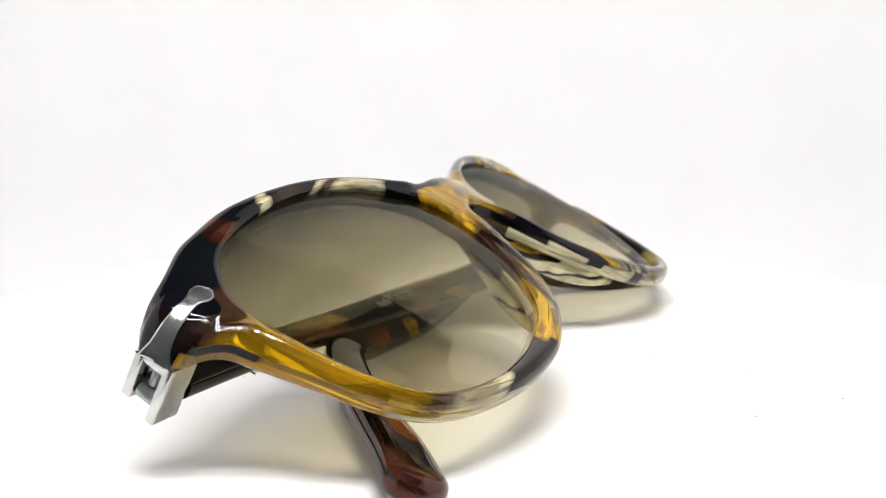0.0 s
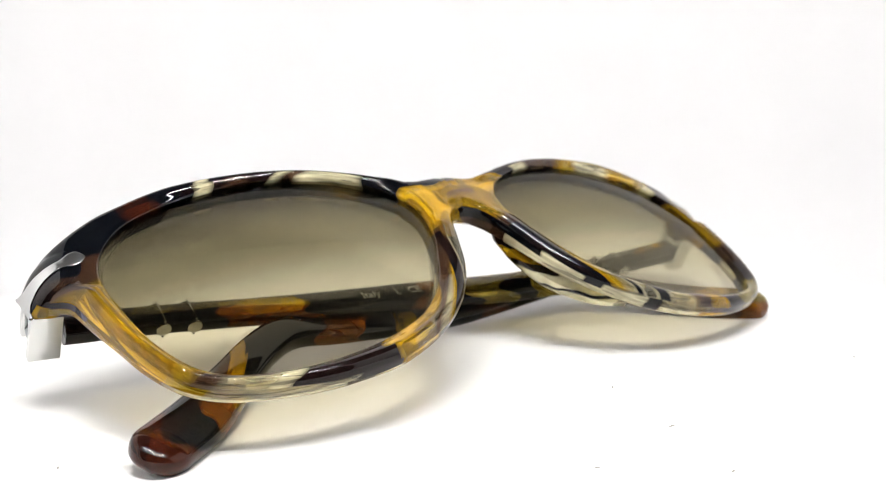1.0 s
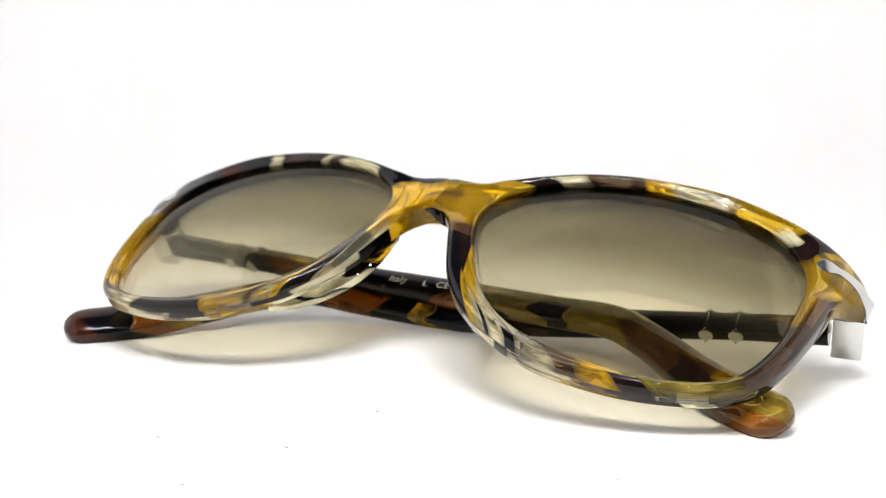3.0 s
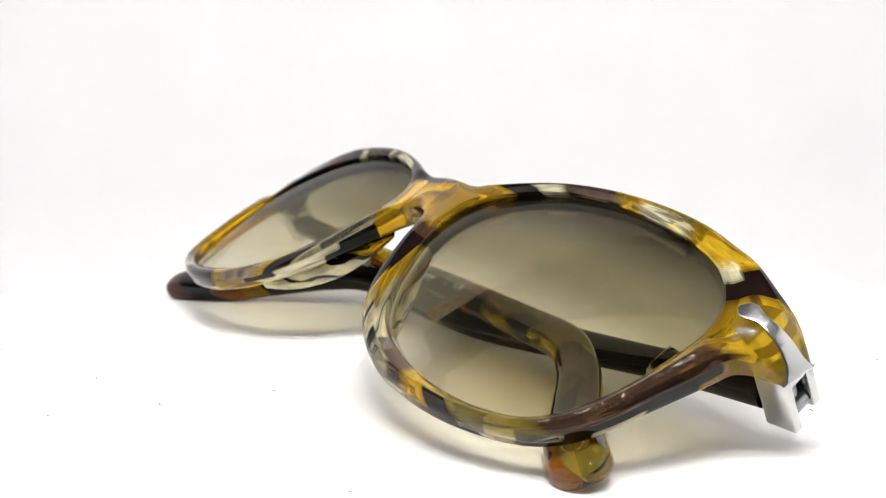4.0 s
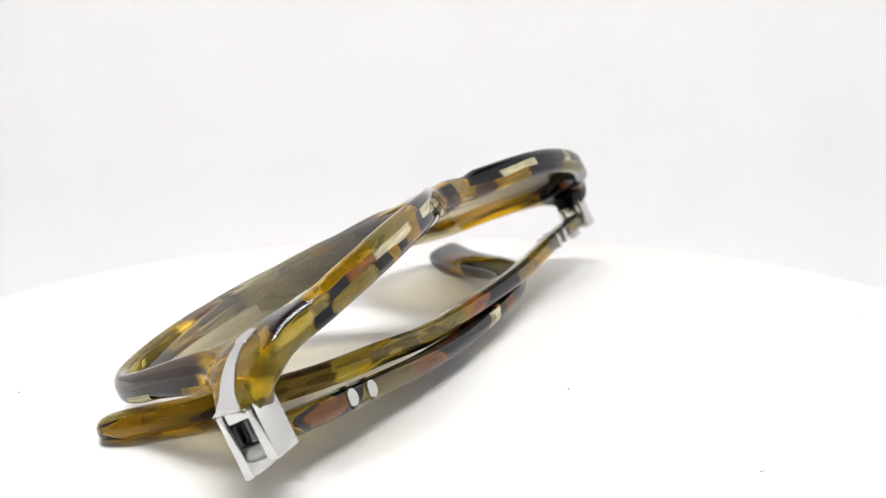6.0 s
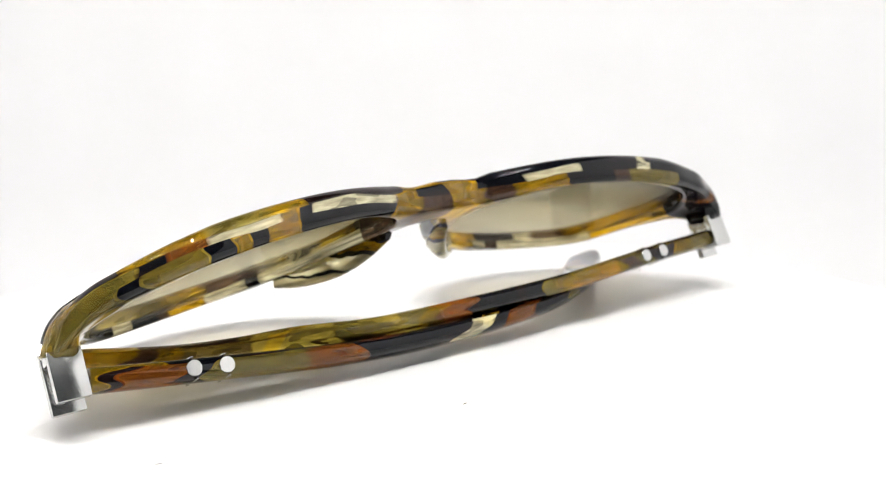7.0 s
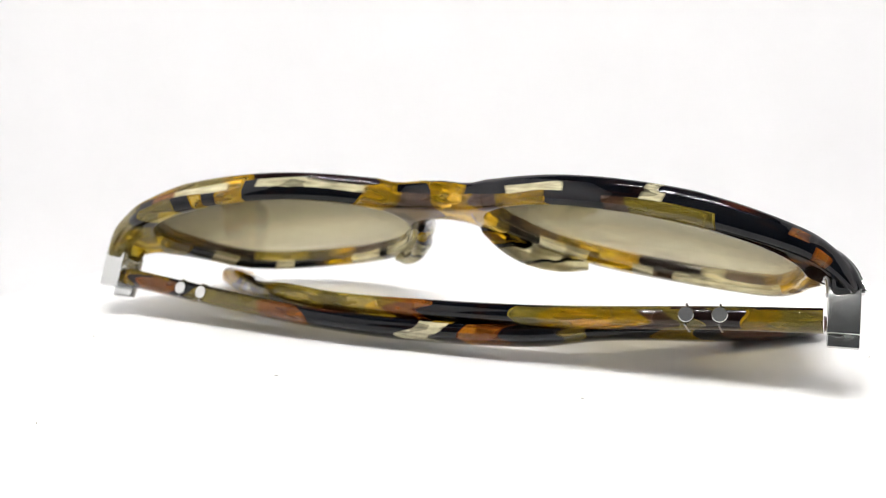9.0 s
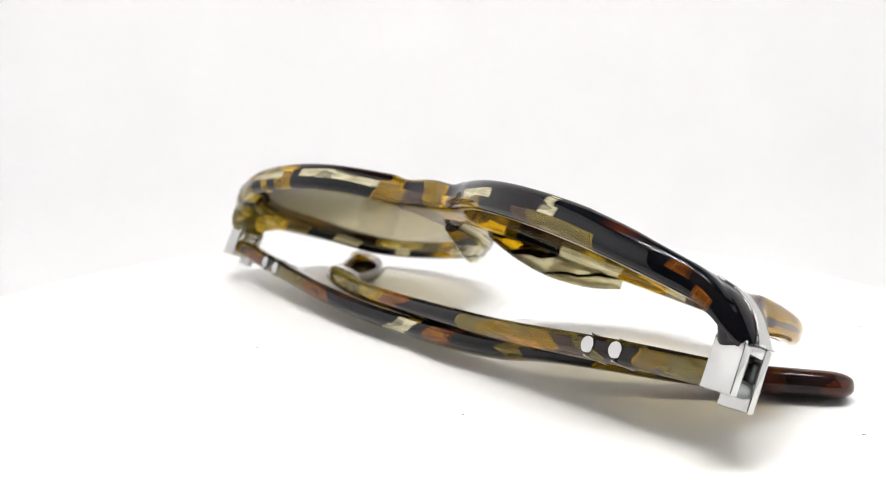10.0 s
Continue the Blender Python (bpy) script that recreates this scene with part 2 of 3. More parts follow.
M_METAL = brushed_metal("satin_silver_metal")
M_STEEL = material("dark_hinge_steel", 0.3, 1.0, (0.30, 0.32, 0.32))[0]
M_GILT = material("worn_gilt", 0.35, 0.0, (0.62, 0.42, 0.10))[0]
M_PRINT = material("pale_printed_ink", 0.6, 0.0, (0.55, 0.58, 0.56))[0]


def lens_glass(name):
    """Grey-brown tint that fades to clear towards the lower edge."""
    m, nodes, links, bsdf = material(name, 0.02)
    tex = nodes.new("ShaderNodeTexCoord")
    sep = nodes.new("ShaderNodeSeparateXYZ")
    links.new(tex.outputs["Object"], sep.inputs[0])
    f = math_node(nodes, links, "MULTIPLY_ADD", sep.outputs[1], 1 / 0.046, 0.5)
    tint = ramp_node(nodes, [(0.0, (0.86, 0.83, 0.75, 1)), (0.30, (0.775, 0.735, 0.60, 1)), (0.62, (0.50, 0.465, 0.345, 1)), (1.0, (0.27, 0.248, 0.208, 1))], "EASE")
    links.new(f, tint.inputs[0])
    clear = nodes.new("ShaderNodeBsdfTransparent")
    links.new(tint.outputs[0], clear.inputs[0])
    gloss = nodes.new("ShaderNodeBsdfGlossy")
    gloss.inputs["Roughness"].default_value = 0.02
    edge = nodes.new("ShaderNodeFresnel")
    edge.inputs["IOR"].default_value = 1.42
    sheen = math_node(nodes, links, "MULTIPLY", edge.outputs[0], 0.34)
    mixer = nodes.new("ShaderNodeMixShader")
    links.new(sheen, mixer.inputs[0])
    links.new(clear.outputs[0], mixer.inputs[1])
    links.new(gloss.outputs[0], mixer.inputs[2])
    links.new(mixer.outputs[0], nodes["Material Output"].inputs["Surface"])
    return m


M_LENS = lens_glass("gradient_tinted_lens")


def bevel_glass(name):
    m, nodes, links, bsdf = material(name, 0.25, 0.0, (0.40, 0.42, 0.45))
    clear = nodes.new("ShaderNodeBsdfTransparent")
    mixer = nodes.new("ShaderNodeMixShader")
    mixer.inputs[0].default_value = 0.12
    links.new(clear.outputs[0], mixer.inputs[1])
    links.new(bsdf.outputs[0], mixer.inputs[2])
    links.new(mixer.outputs[0], nodes["Material Output"].inputs["Surface"])
    return m


M_BEVEL = bevel_glass("ground_lens_edge")


def white_paint(name, value, tint=(1, 1, 1), rough=0.6):
    m, nodes, links, bsdf = material(name, rough)
    tex = nodes.new("ShaderNodeTexCoord")
    n = nodes.new("ShaderNodeTexNoise")
    n.inputs["Scale"].default_value = 30.0
    n.inputs["Detail"].default_value = 5.0
    links.new(tex.outputs["Object"], n.inputs["Vector"])
    r = ramp_node(nodes, [(0.3, (value * 0.98 * tint[0], value * 0.98 * tint[1], value * 0.98 * tint[2], 1)), (0.7, (value * tint[0], value * tint[1], value * tint[2], 1))], "LINEAR")
    links.new(n.outputs[0], r.inputs[0])
    links.new(r.outputs[0], bsdf.inputs["Base Color"])
    return m


M_TABLE = white_paint("white_turntable_plastic", 0.86, (1, 0.995, 0.99), 0.42)
M_BOX = white_paint("white_light_box_lining", 0.895, (0.995, 0.99, 1.0), 0.8)
# Ceiling is out of view; near black so acetate and metal mirror less white.
M_CEIL = white_paint("darkened_box_ceiling", 0.07, (1.0, 1.0, 1.0), 0.7)
M_ROOM = white_paint("dim_room", 0.035, (0.95, 1.0, 1.05), 0.9)
M_SPECK = material("grey_dust", 0.8, 0.0, (0.25, 0.24, 0.22))[0]
M_DUST = material("white_dust", 0.8, 0.0, (0.9, 0.9, 0.88))[0]


# ---- mesh helpers ----
def smooth_curve(points, per=12, closed=False):
    """Centripetal-like Catmull-Rom through the points."""
    p = [np.array(q, float) for q in points]
    n = len(p)
    out = []
    for i in range(n if closed else n - 1):
        if closed:
            a, b, c, d = p[i - 1], p[i], p[(i + 1) % n], p[(i + 2) % n]
        else:
            b, c = p[i], p[i + 1]
            a = p[i - 1] if i else 2 * b - c
            d = p[i + 2] if i + 2 < n else 2 * c - b
        for k in range(per):
            t = k / per
            out.append(0.5 * (2 * b + (c - a) * t + (2 * a - 5 * b + 4 * c - d) * t * t + (3 * b - a - 3 * c + d) * t ** 3))
    if not closed:
        out.append(p[-1])
    return np.array(out)


def finish(bm, smooth=True):
    bmesh.ops.recalc_face_normals(bm, faces=bm.faces)
    if smooth:
        for f in bm.faces:
            f.smooth = True


def part(name, bm, mat, parent, label="", smooth=True, pose_=None, sharp=40):
    """One mesh under a thing or a part."""
    finish(bm, smooth)
    me = bpy.data.meshes.new(name)
    bm.to_mesh(me)
    bm.free()
    me.materials.append(mat)
    if smooth and sharp:
        me.set_sharp_from_angle(angle=radians(sharp))
    ob = new(name, me)
    ob.parent = parent
    if pose_ is not None:
        ob.matrix_basis = pose_
    return tagged(ob, label)


def thing(name, bm, mat, label, category, smooth=True, kind="", sharp=40):
    finish(bm, smooth)
    me = bpy.data.meshes.new(name)
    bm.to_mesh(me)
    bm.free()
    me.materials.append(mat)
    if smooth and sharp:
        me.set_sharp_from_angle(angle=radians(sharp))
    return tagged(new(name, me), label, category, "", kind)


def add_box(bm, low, high, bevel=0.0):
    """A box between two corners, in millimetres, with rounded edges."""
    got = bmesh.ops.create_cube(bm, size=1.0)
    vs = got["verts"]
    for v in vs:
        v.co = Vector([(low[i] + high[i]) / 2 + v.co[i] * (high[i] - low[i]) for i in range(3)]) * MM
    if bevel:
        es = list({e for v in vs for e in v.link_edges})
        bmesh.ops.bevel(bm, geom=es, offset=bevel * MM, segments=2, affect="EDGES", profile=0.5)


def add_sweep(bm, path, sizes, ref, power=2.6, ring=20, caps=True):
    """A rounded bar along a path; sizes: width across ref, thickness along ref, at each path point."""
    path = np.array(path)
    n = len(path)
    loops = []
    ref = np.array(ref, float)
    for i in range(n):
        t = path[min(i + 1, n - 1)] - path[max(i - 1, 0)]
        t /= np.linalg.norm(t)
        wd = np.cross(ref, t)
        wd /= np.linalg.norm(wd)
        th = np.cross(t, wd)
        h, d = sizes[i]
        loop = []
        for k in range(ring):
            a = 2 * math.pi * k / ring
            ca, sa = math.cos(a), math.sin(a)
            x = math.copysign(abs(ca) ** (2 / power), ca) * h / 2
            y = math.copysign(abs(sa) ** (2 / power), sa) * d / 2
            loop.append(bm.verts.new(Vector(path[i] + wd * x + th * y) * MM))
        loops.append(loop)
    for a, b in zip(loops, loops[1:]):
        for k in range(ring):
            bm.faces.new((a[k], a[(k + 1) % ring], b[(k + 1) % ring], b[k]))
    if caps:
        bm.faces.new(loops[0][::-1])
        bm.faces.new(loops[-1])
    return loops


def add_disc(bm, centre, axis, radius, depth, ring=20, dome=0.0):
    """A short pin, optionally with a domed head, in millimetres."""
    z = np.array(axis, float)
    z /= np.linalg.norm(z)
    x = np.cross(z, (1, 0, 0) if abs(z[0]) < 0.9 else (0, 1, 0))
    x /= np.linalg.norm(x)
    y = np.cross(z, x)
    c = np.array(centre, float)
    rows = [(radius, -depth / 2), (radius, depth / 2 - 0.1), (radius * 0.92, depth / 2), (radius * 0.5, depth / 2 + dome)]
    loops = [[bm.verts.new(Vector(c + (x * math.cos(2 * math.pi * k / ring) + y * math.sin(2 * math.pi * k / ring)) * r + z * h) * MM) for k in range(ring)] for r, h in rows]
    for a, b in zip(loops, loops[1:]):
        for k in range(ring):
            bm.faces.new((a[k], a[(k + 1) % ring], b[(k + 1) % ring], b[k]))
    bm.faces.new(loops[0][::-1])
    bm.faces.new(loops[-1])


# ---- the light box and the turntable ----
def light_box():
    """One lining that sweeps from floor to back wall to ceiling, closed at the sides and behind the camera."""
    half, back, front, floor_z, top, rad = 0.26, 0.235, -0.24, -0.045, 0.35, 0.05
    prof = [(front, floor_z)]
    for k in range(13):
        a = radians(-90 + 90 * k / 12)
        prof.append((back - rad + rad * math.cos(a), floor_z + rad + rad * math.sin(a)))
    for k in range(7):
        a = radians(90 * k / 6)
        prof.append((back - 0.04 + 0.04 * math.cos(a), top - 0.04 + 0.04 * math.sin(a)))
    prof.append((front, top))
    t = 0.006

    def slab(name, ring_in, ring_out, label):
        bm = bmesh.new()
        a = [bm.verts.new((-half, y, z)) for y, z in ring_in]
        b = [bm.verts.new((half, y, z)) for y, z in ring_in]
        c = [bm.verts.new((-half, y, z)) for y, z in ring_out]
        d = [bm.verts.new((half, y, z)) for y, z in ring_out]
        n = len(ring_in)
        for i in range(n - 1):
            bm.faces.new((a[i], a[i + 1], b[i + 1], b[i]))
            bm.faces.new((c[i], d[i], d[i + 1], c[i + 1]))
            bm.faces.new((a[i], c[i], c[i + 1], a[i + 1]))
            bm.faces.new((b[i], b[i + 1], d[i + 1], d[i]))
        bm.faces.new((a[0], b[0], d[0], c[0]))
        bm.faces.new((a[-1], c[-1], d[-1], b[-1]))
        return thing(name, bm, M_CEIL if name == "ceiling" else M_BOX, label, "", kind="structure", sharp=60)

    mid = ((front + back) / 2, (floor_z + top) / 2)
    def outer(p):
        return (p[0] + t * (1 if p[0] > mid[0] else -1), p[1] + t * (1 if p[1] > mid[1] else -1))
    sweep = prof[:-1]
    slab("backdrop", sweep, [outer(p) for p in sweep], "seamless white curved backdrop of the light box")
    # unseen ceiling, darkened to cut bounce and the veil on glossy parts
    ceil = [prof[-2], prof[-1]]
    slab("ceiling", ceil, [(y, z + t) for y, z in ceil], "unseen light box ceiling above the diodes, darkened to keep reflections deep")
    for name, lo, hi in (("wall_west", (-half - t, front, floor_z), (-half - 0.0005, back, top)),
                         ("wall_east", (half + 0.0005, front, floor_z), (half + t, back, top)),
                         ("wall_south", (-half, front - t, floor_z), (half, front - 0.0005, top))):
        bm = bmesh.new()
        add_box(bm, [c / MM for c in lo], [c / MM for c in hi])
        dim = name == "wall_south"
        thing(name, bm, M_ROOM if dim else M_BOX, "dim room before the open light box" if dim else "white light box side lining", "", smooth=False, kind="structure")


light_box()


def led_strip(y, count, length):
    """A row of small bright diodes on an aluminium strip under the ceiling."""
    bm = bmesh.new()
    add_box(bm, (-length / 2 - 6, y - 4, 334), (length / 2 + 6, y + 4, 336), 0.4)
    strip = thing("led_strip", bm, M_METAL, "aluminium strip with a row of white diodes", "lamp")
    glow, nodes, links, bsdf = material("lit_white_diode", 0.4, 0.0, (0.9, 0.9, 0.85))
    bsdf.inputs["Emission Color"].default_value = (1, 0.985, 0.96, 1)
    bsdf.inputs["Emission Strength"].default_value = 570.0
    first = None
    for i in range(count):
        x = -length / 2 + length * i / (count - 1)
        if first is None:
            bm = bmesh.new()
            add_box(bm, (-1.4, -1.4, -0.8), (1.4, 1.4, 0))
            first = part("diode", bm, glow, strip, "lit white diode")
            d = first
        else:
            d = new("diode", first.data)
            d.parent = strip
        d.location = (x * MM, y * MM, 0.334)
    return strip


led_strip(-92, 46, 225)
led_strip(-150, 46, 225)


def turned(prof, n=160):
    """A turned solid from its profile of radius and height in millimetres."""
    bm = bmesh.new()
    loops = []
    for r, z in prof:
        if r == 0:
            loops.append([bm.verts.new((0, 0, z * MM))])
        else:
            loops.append([bm.verts.new((r * MM * math.cos(2 * math.pi * k / n), r * MM * math.sin(2 * math.pi * k / n), z * MM)) for k in range(n)])
    for a, b in zip(loops, loops[1:]):
        for k in range(n):
            q = [a[k % len(a)], a[(k + 1) % len(a)], b[(k + 1) % len(b)], b[k % len(b)]]
            bm.faces.new(list(dict.fromkeys(q)))
    return bm


def turntable():
    base = tagged(new("turntable"), "round white turntable with a smooth satin top", "turntable")
    part("plate", turned([(0, 0), (60, 0), (104.6, 0), (105.7, -0.3), (106.2, -1.2), (106.2, -7), (105, -8), (0, -8)]), M_TABLE, base, "satin white round plate", sharp=35)
    part("base", turned([(0, -8.2), (84, -8.2), (86, -10), (88, -43), (87, -44.4), (0, -44.4)]), M_TABLE, base, "white turntable base", sharp=35)
    # crumbs and fibres lying on the plate
    bm = bmesh.new()
    rng = random.Random(4)
    spots = [(63.3, 21.6)] + [(rng.uniform(-85, 85), rng.uniform(-85, 85)) for _ in range(16)]
    for x, y in spots:
        if math.hypot(x, y) > 98:
            continue
        a, l, wd = rng.uniform(0, math.pi), rng.uniform(0.25, 0.7), rng.uniform(0.08, 0.16)
        c, d = math.cos(a), math.sin(a)
        ring = [((l * k[0] * c - wd * k[1] * d + x) * MM, (l * k[0] * d + wd * k[1] * c + y) * MM) for k in ((-1, 0), (-0.4, -1), (0.5, -0.8), (1, 0.1), (0.4, 1), (-0.5, 0.8))]
        low = [bm.verts.new((px, py, 0.00001)) for px, py in ring]
        top = bm.verts.new((x * MM, y * MM, 0.00012))
        for k in range(6):
            bm.faces.new((low[k], low[(k + 1) % 6], top))
    dust = part("dust", bm, M_SPECK, base, "tiny grey crumbs on the plate", smooth=False)
    tagged(dust, kind="stuff")
    return base


table = turntable()

# ---- the sunglasses, in the front's own axes: u across, v up the front, w out of it ----
glasses = tagged(new("sunglasses"), "folded tortoiseshell sunglasses with gradient lenses lying on the turntable", "sunglasses")
TILT = Matrix(((0.999391, 0.026979, 0.022151), (-0.013991, 0.890953, -0.453879), (-0.031980, 0.453293, 0.890788))).to_4x4()
SEAT = Matrix.Translation((0.000525, -0.0110, 0.020755)) @ TILT
LENS_EDGE = [(9, 8), (11, 12.8), (16, 17), (24, 20.2), (33, 21.5), (42, 21.3), (51, 19.5), (57.5, 16.5), (61.5, 11.5), (62.8, 6), (62, -1), (60.5, -8),
             (58, -14), (55, -18), (51, -20.2), (45, -21.6), (37, -21.6), (29, -20), (22, -16.9), (16.5, -11.5), (12.5, -4.5), (9.8, 2)]
RIM_EDGE = [(0, 16.3), (5.5, 16.0), (10.5, 17.2), (16.5, 19.8), (24, 22.4), (32, 23.9), (40, 24.4), (46, 24.3), (51, 23.8), (56.5, 22.3), (60.3, 21.1), (65.2, 18.3), (68.8, 16.5),
            (70.8, 14.4), (71.6, 11.3), (69.9, 8.2), (67.2, 5), (66.2, 1), (64.6, -5), (62.3, -12), (59, -17.8), (54.5, -21.4), (49, -23.5), (42, -24.9), (35, -25.0), (28, -24.0),
            (20, -20.3), (13.8, -15.2), (9.2, -8.8), (6.3, -1.5), (4.5, 3.6), (2.5, 6.3), (0, 7.2)]


def front_height(u):
    a = abs(u)
    return 2.0 - 0.0018 * u * u - (0.055 * (a - 63) ** 2 if a > 63 else 0)


def polar_hit(poly, centre, ang):
    """Farthest crossing of a ray with a polyline."""
    d = np.array((math.cos(ang), math.sin(ang)))
    a = poly[:-1] - centre
    b = poly[1:] - centre
    ca = d[0] * a[:, 1] - d[1] * a[:, 0]
    cb = d[0] * b[:, 1] - d[1] * b[:, 0]
    with np.errstate(divide="ignore", invalid="ignore"):
        t = ca / (ca - cb)
        p = a + (b - a) * t[:, None]
        r = p @ d
    ok = (ca * cb <= 0) & (ca != cb) & (r > 0)
    return r[ok].max()


def seg_distance(p, poly):
    a, b = poly[:-1], poly[1:]
    ab = b - a
    t = np.clip(((p - a) * ab).sum(1) / (ab * ab).sum(1), 0, 1)
    return np.sqrt((((a + ab * t[:, None]) - p) ** 2).sum(1).min())


def fillet(d, r):
    return 0.0 if d >= r else r - math.sqrt(max(r * r - (r - d) ** 2, 0))


def end_piece(side):
    """Centre line and section of the bar that carries the front round to the hinge."""
    path = smooth_curve([(63.1, 12.2, -7.15), (64.8, 12.15, -7.55), (66.8, 11.9, -8.5), (68.4, 11.5, -10.3), (69.2, 11.1, -12.4), (69.4, 10.9, -13.5)], 8)
    n = len(path)
    sizes = [(9.8 - 3.6 * (i / (n - 1)) ** 1.5, 3.5 + 2.0 * max(0.0, min(1.0, 1.8 * i / (n - 1) - 0.6))) for i in range(n)]
    return path * np.array((side, 1, 1)), sizes


def front_frame():
    """Both rims, bridge and end pieces as one acetate plate: rounded edges, bowed across."""
    bm = bmesh.new()
    # sheet coordinates: turn round the lens, depth from the front face, and place between lens and outer edge
    turn_map, rim_map = bm.loops.layers.uv.new("turn"), bm.loops.layers.uv.new("rim")
    c = np.array((36.0, 0.5))

    def chart(verts, angs, depths, fracs):
        f = bm.faces.new(verts)
        for lp, a, d, s in zip(f.loops, angs, depths, fracs):
            lp[turn_map].uv = (a / (2 * math.pi) + 0.5, d)
            lp[rim_map].uv = (s, 0.0)

    rim = smooth_curve(RIM_EDGE, 10)
    ring_in = smooth_curve(LENS_EDGE, 10, True)
    ring_in = np.vstack([ring_in, ring_in[:1]])
    closed = np.vstack([rim, rim[:1]])
    angles = sorted({round(a, 5) for a in np.linspace(-math.pi, math.pi, 180, endpoint=False)} |
                    {round(math.atan2(y - c[1], x - c[0]), 5) for x, y in ((0, 16.3), (0, 14), (0, 11.7), (0, 9.4), (0, 7.2))})
    steps = [0, 0.015, 0.05, 0.11, 0.2, 0.35, 0.5, 0.65, 0.78, 0.87, 0.94, 0.985, 1.0]
    for side in (1, -1):
        cols = []
        for ang in angles:
            ri, ro = polar_hit(ring_in, c, ang), polar_hit(closed, c, ang)
            d = np.array((math.cos(ang), math.sin(ang)))
            seam = abs((c + d * ro)[0]) < 0.02
            col = []
            for back in (False, True):
                rows = []
                for s in steps:
                    open_by = 0.9 * max(0.0, min(1.0, math.sin(ang) * 1.5)) if back else 0.0
                    p = c + d * (ri + open_by + (ro - ri - open_by) * s)
                    if seam and s == 1.0:
                        p[0] = 0.0
                    do = seg_distance(p, rim)
                    di = (ro - ri) * s
                    u, v = p
                    swell = 0.9 * math.exp(-((u / 8.0) ** 2))
                    top = front_height(u) + swell
                    thick = 4.0 + 0.5 * max(-1, min(1, v / 8)) + swell
                    if back:
                        w = top - thick + fillet(do, 1.7) + fillet(di, 0.5)
                    else:
                        ridge = 0.9 * math.exp(-((di - 0.62 * (ro - ri)) / 1.5) ** 2) * min(1, max(0, (6.2 - (ro - ri)) / 2.2))
                        w = top + ridge - fillet(do, 1.25) - 0.5 * fillet(di, 0.9)
                    rows.append((bm.verts.new((u * side * MM, v * MM, w * MM)), (top - w) / thick))
                col.append(rows)
            cols.append((col, seam, ang))
        n = len(cols)
        for i in range(n):
            (fa, ba), sa, ga = cols[i]
            (fb, bb), sb, gb = cols[(i + 1) % n]
            if gb < ga:
                gb += 2 * math.pi

            def quad(*corners):
                chart([col[k][0] for col, k, g in corners], [g for col, k, g in corners], [col[k][1] for col, k, g in corners], [steps[k] for col, k, g in corners])

            for k in range(len(steps) - 1):
                quad((fa, k, ga), (fa, k + 1, ga), (fb, k + 1, gb), (fb, k, gb))
                quad((ba, k, ga), (bb, k, gb), (bb, k + 1, gb), (ba, k + 1, ga))
            quad((fa, 0, ga), (fb, 0, gb), (bb, 0, gb), (ba, 0, ga))
            if not (sa and sb):
                last = len(steps) - 1
                quad((fa, last, ga), (ba, last, ga), (bb, last, gb), (fb, last, gb))
    bmesh.ops.remove_doubles(bm, verts=bm.verts, dist=1e-6)
    front = part("front_frame", bm, M_FRONT, glasses, "mottled amber, black and cream acetate front", pose_=SEAT, sharp=50)
    # the end pieces turn back to the hinges; they are fused with the plate
    for side in (1, -1):
        bm = bmesh.new()
        turn_map, rim_map = bm.loops.layers.uv.new("turn"), bm.loops.layers.uv.new("rim")
        path, sizes = end_piece(side)
        add_sweep(bm, path, sizes, (-0.75 * side, 0, -0.66), 3.2, 32)
        for f in bm.faces:
            for lp in f.loops:
                u, v, w = lp.vert.co / MM
                lp[turn_map].uv = (math.atan2(v - c[1], abs(u) - c[0]) / (2 * math.pi) + 0.5, 0.10 - 0.10 * (w + 7.0))
                lp[rim_map].uv = (0.9, 0.0)
        bar = part("end_piece", bm, M_FRONT, glasses, pose_=SEAT)
        fuse = front.modifiers.new("fuse", "BOOLEAN")
        fuse.operation, fuse.solver, fuse.object = "UNION", "EXACT", bar
        bpy.context.view_layer.update()
        fused = bpy.data.meshes.new_from_object(front.evaluated_get(bpy.context.evaluated_depsgraph_get()))
        front.modifiers.clear()
        front.data = fused
        bpy.data.objects.remove(bar)
    for face in front.data.polygons:
        face.use_smooth = True
    front.data.set_sharp_from_angle(angle=radians(50))
    front.data.name = "front_frame"
    return front


frame_ob = front_frame()


def lens_face(u, v, back=0.0):
    """Height of the domed lens: seated in the rim, bulging in the middle."""
    s2 = ((u - 36.0) / 27.0) ** 2 + ((v - 0.5) / 21.5) ** 2
    return front_height(u) - 0.75 - back + 2.3 * max(0.0, 1.0 - s2)


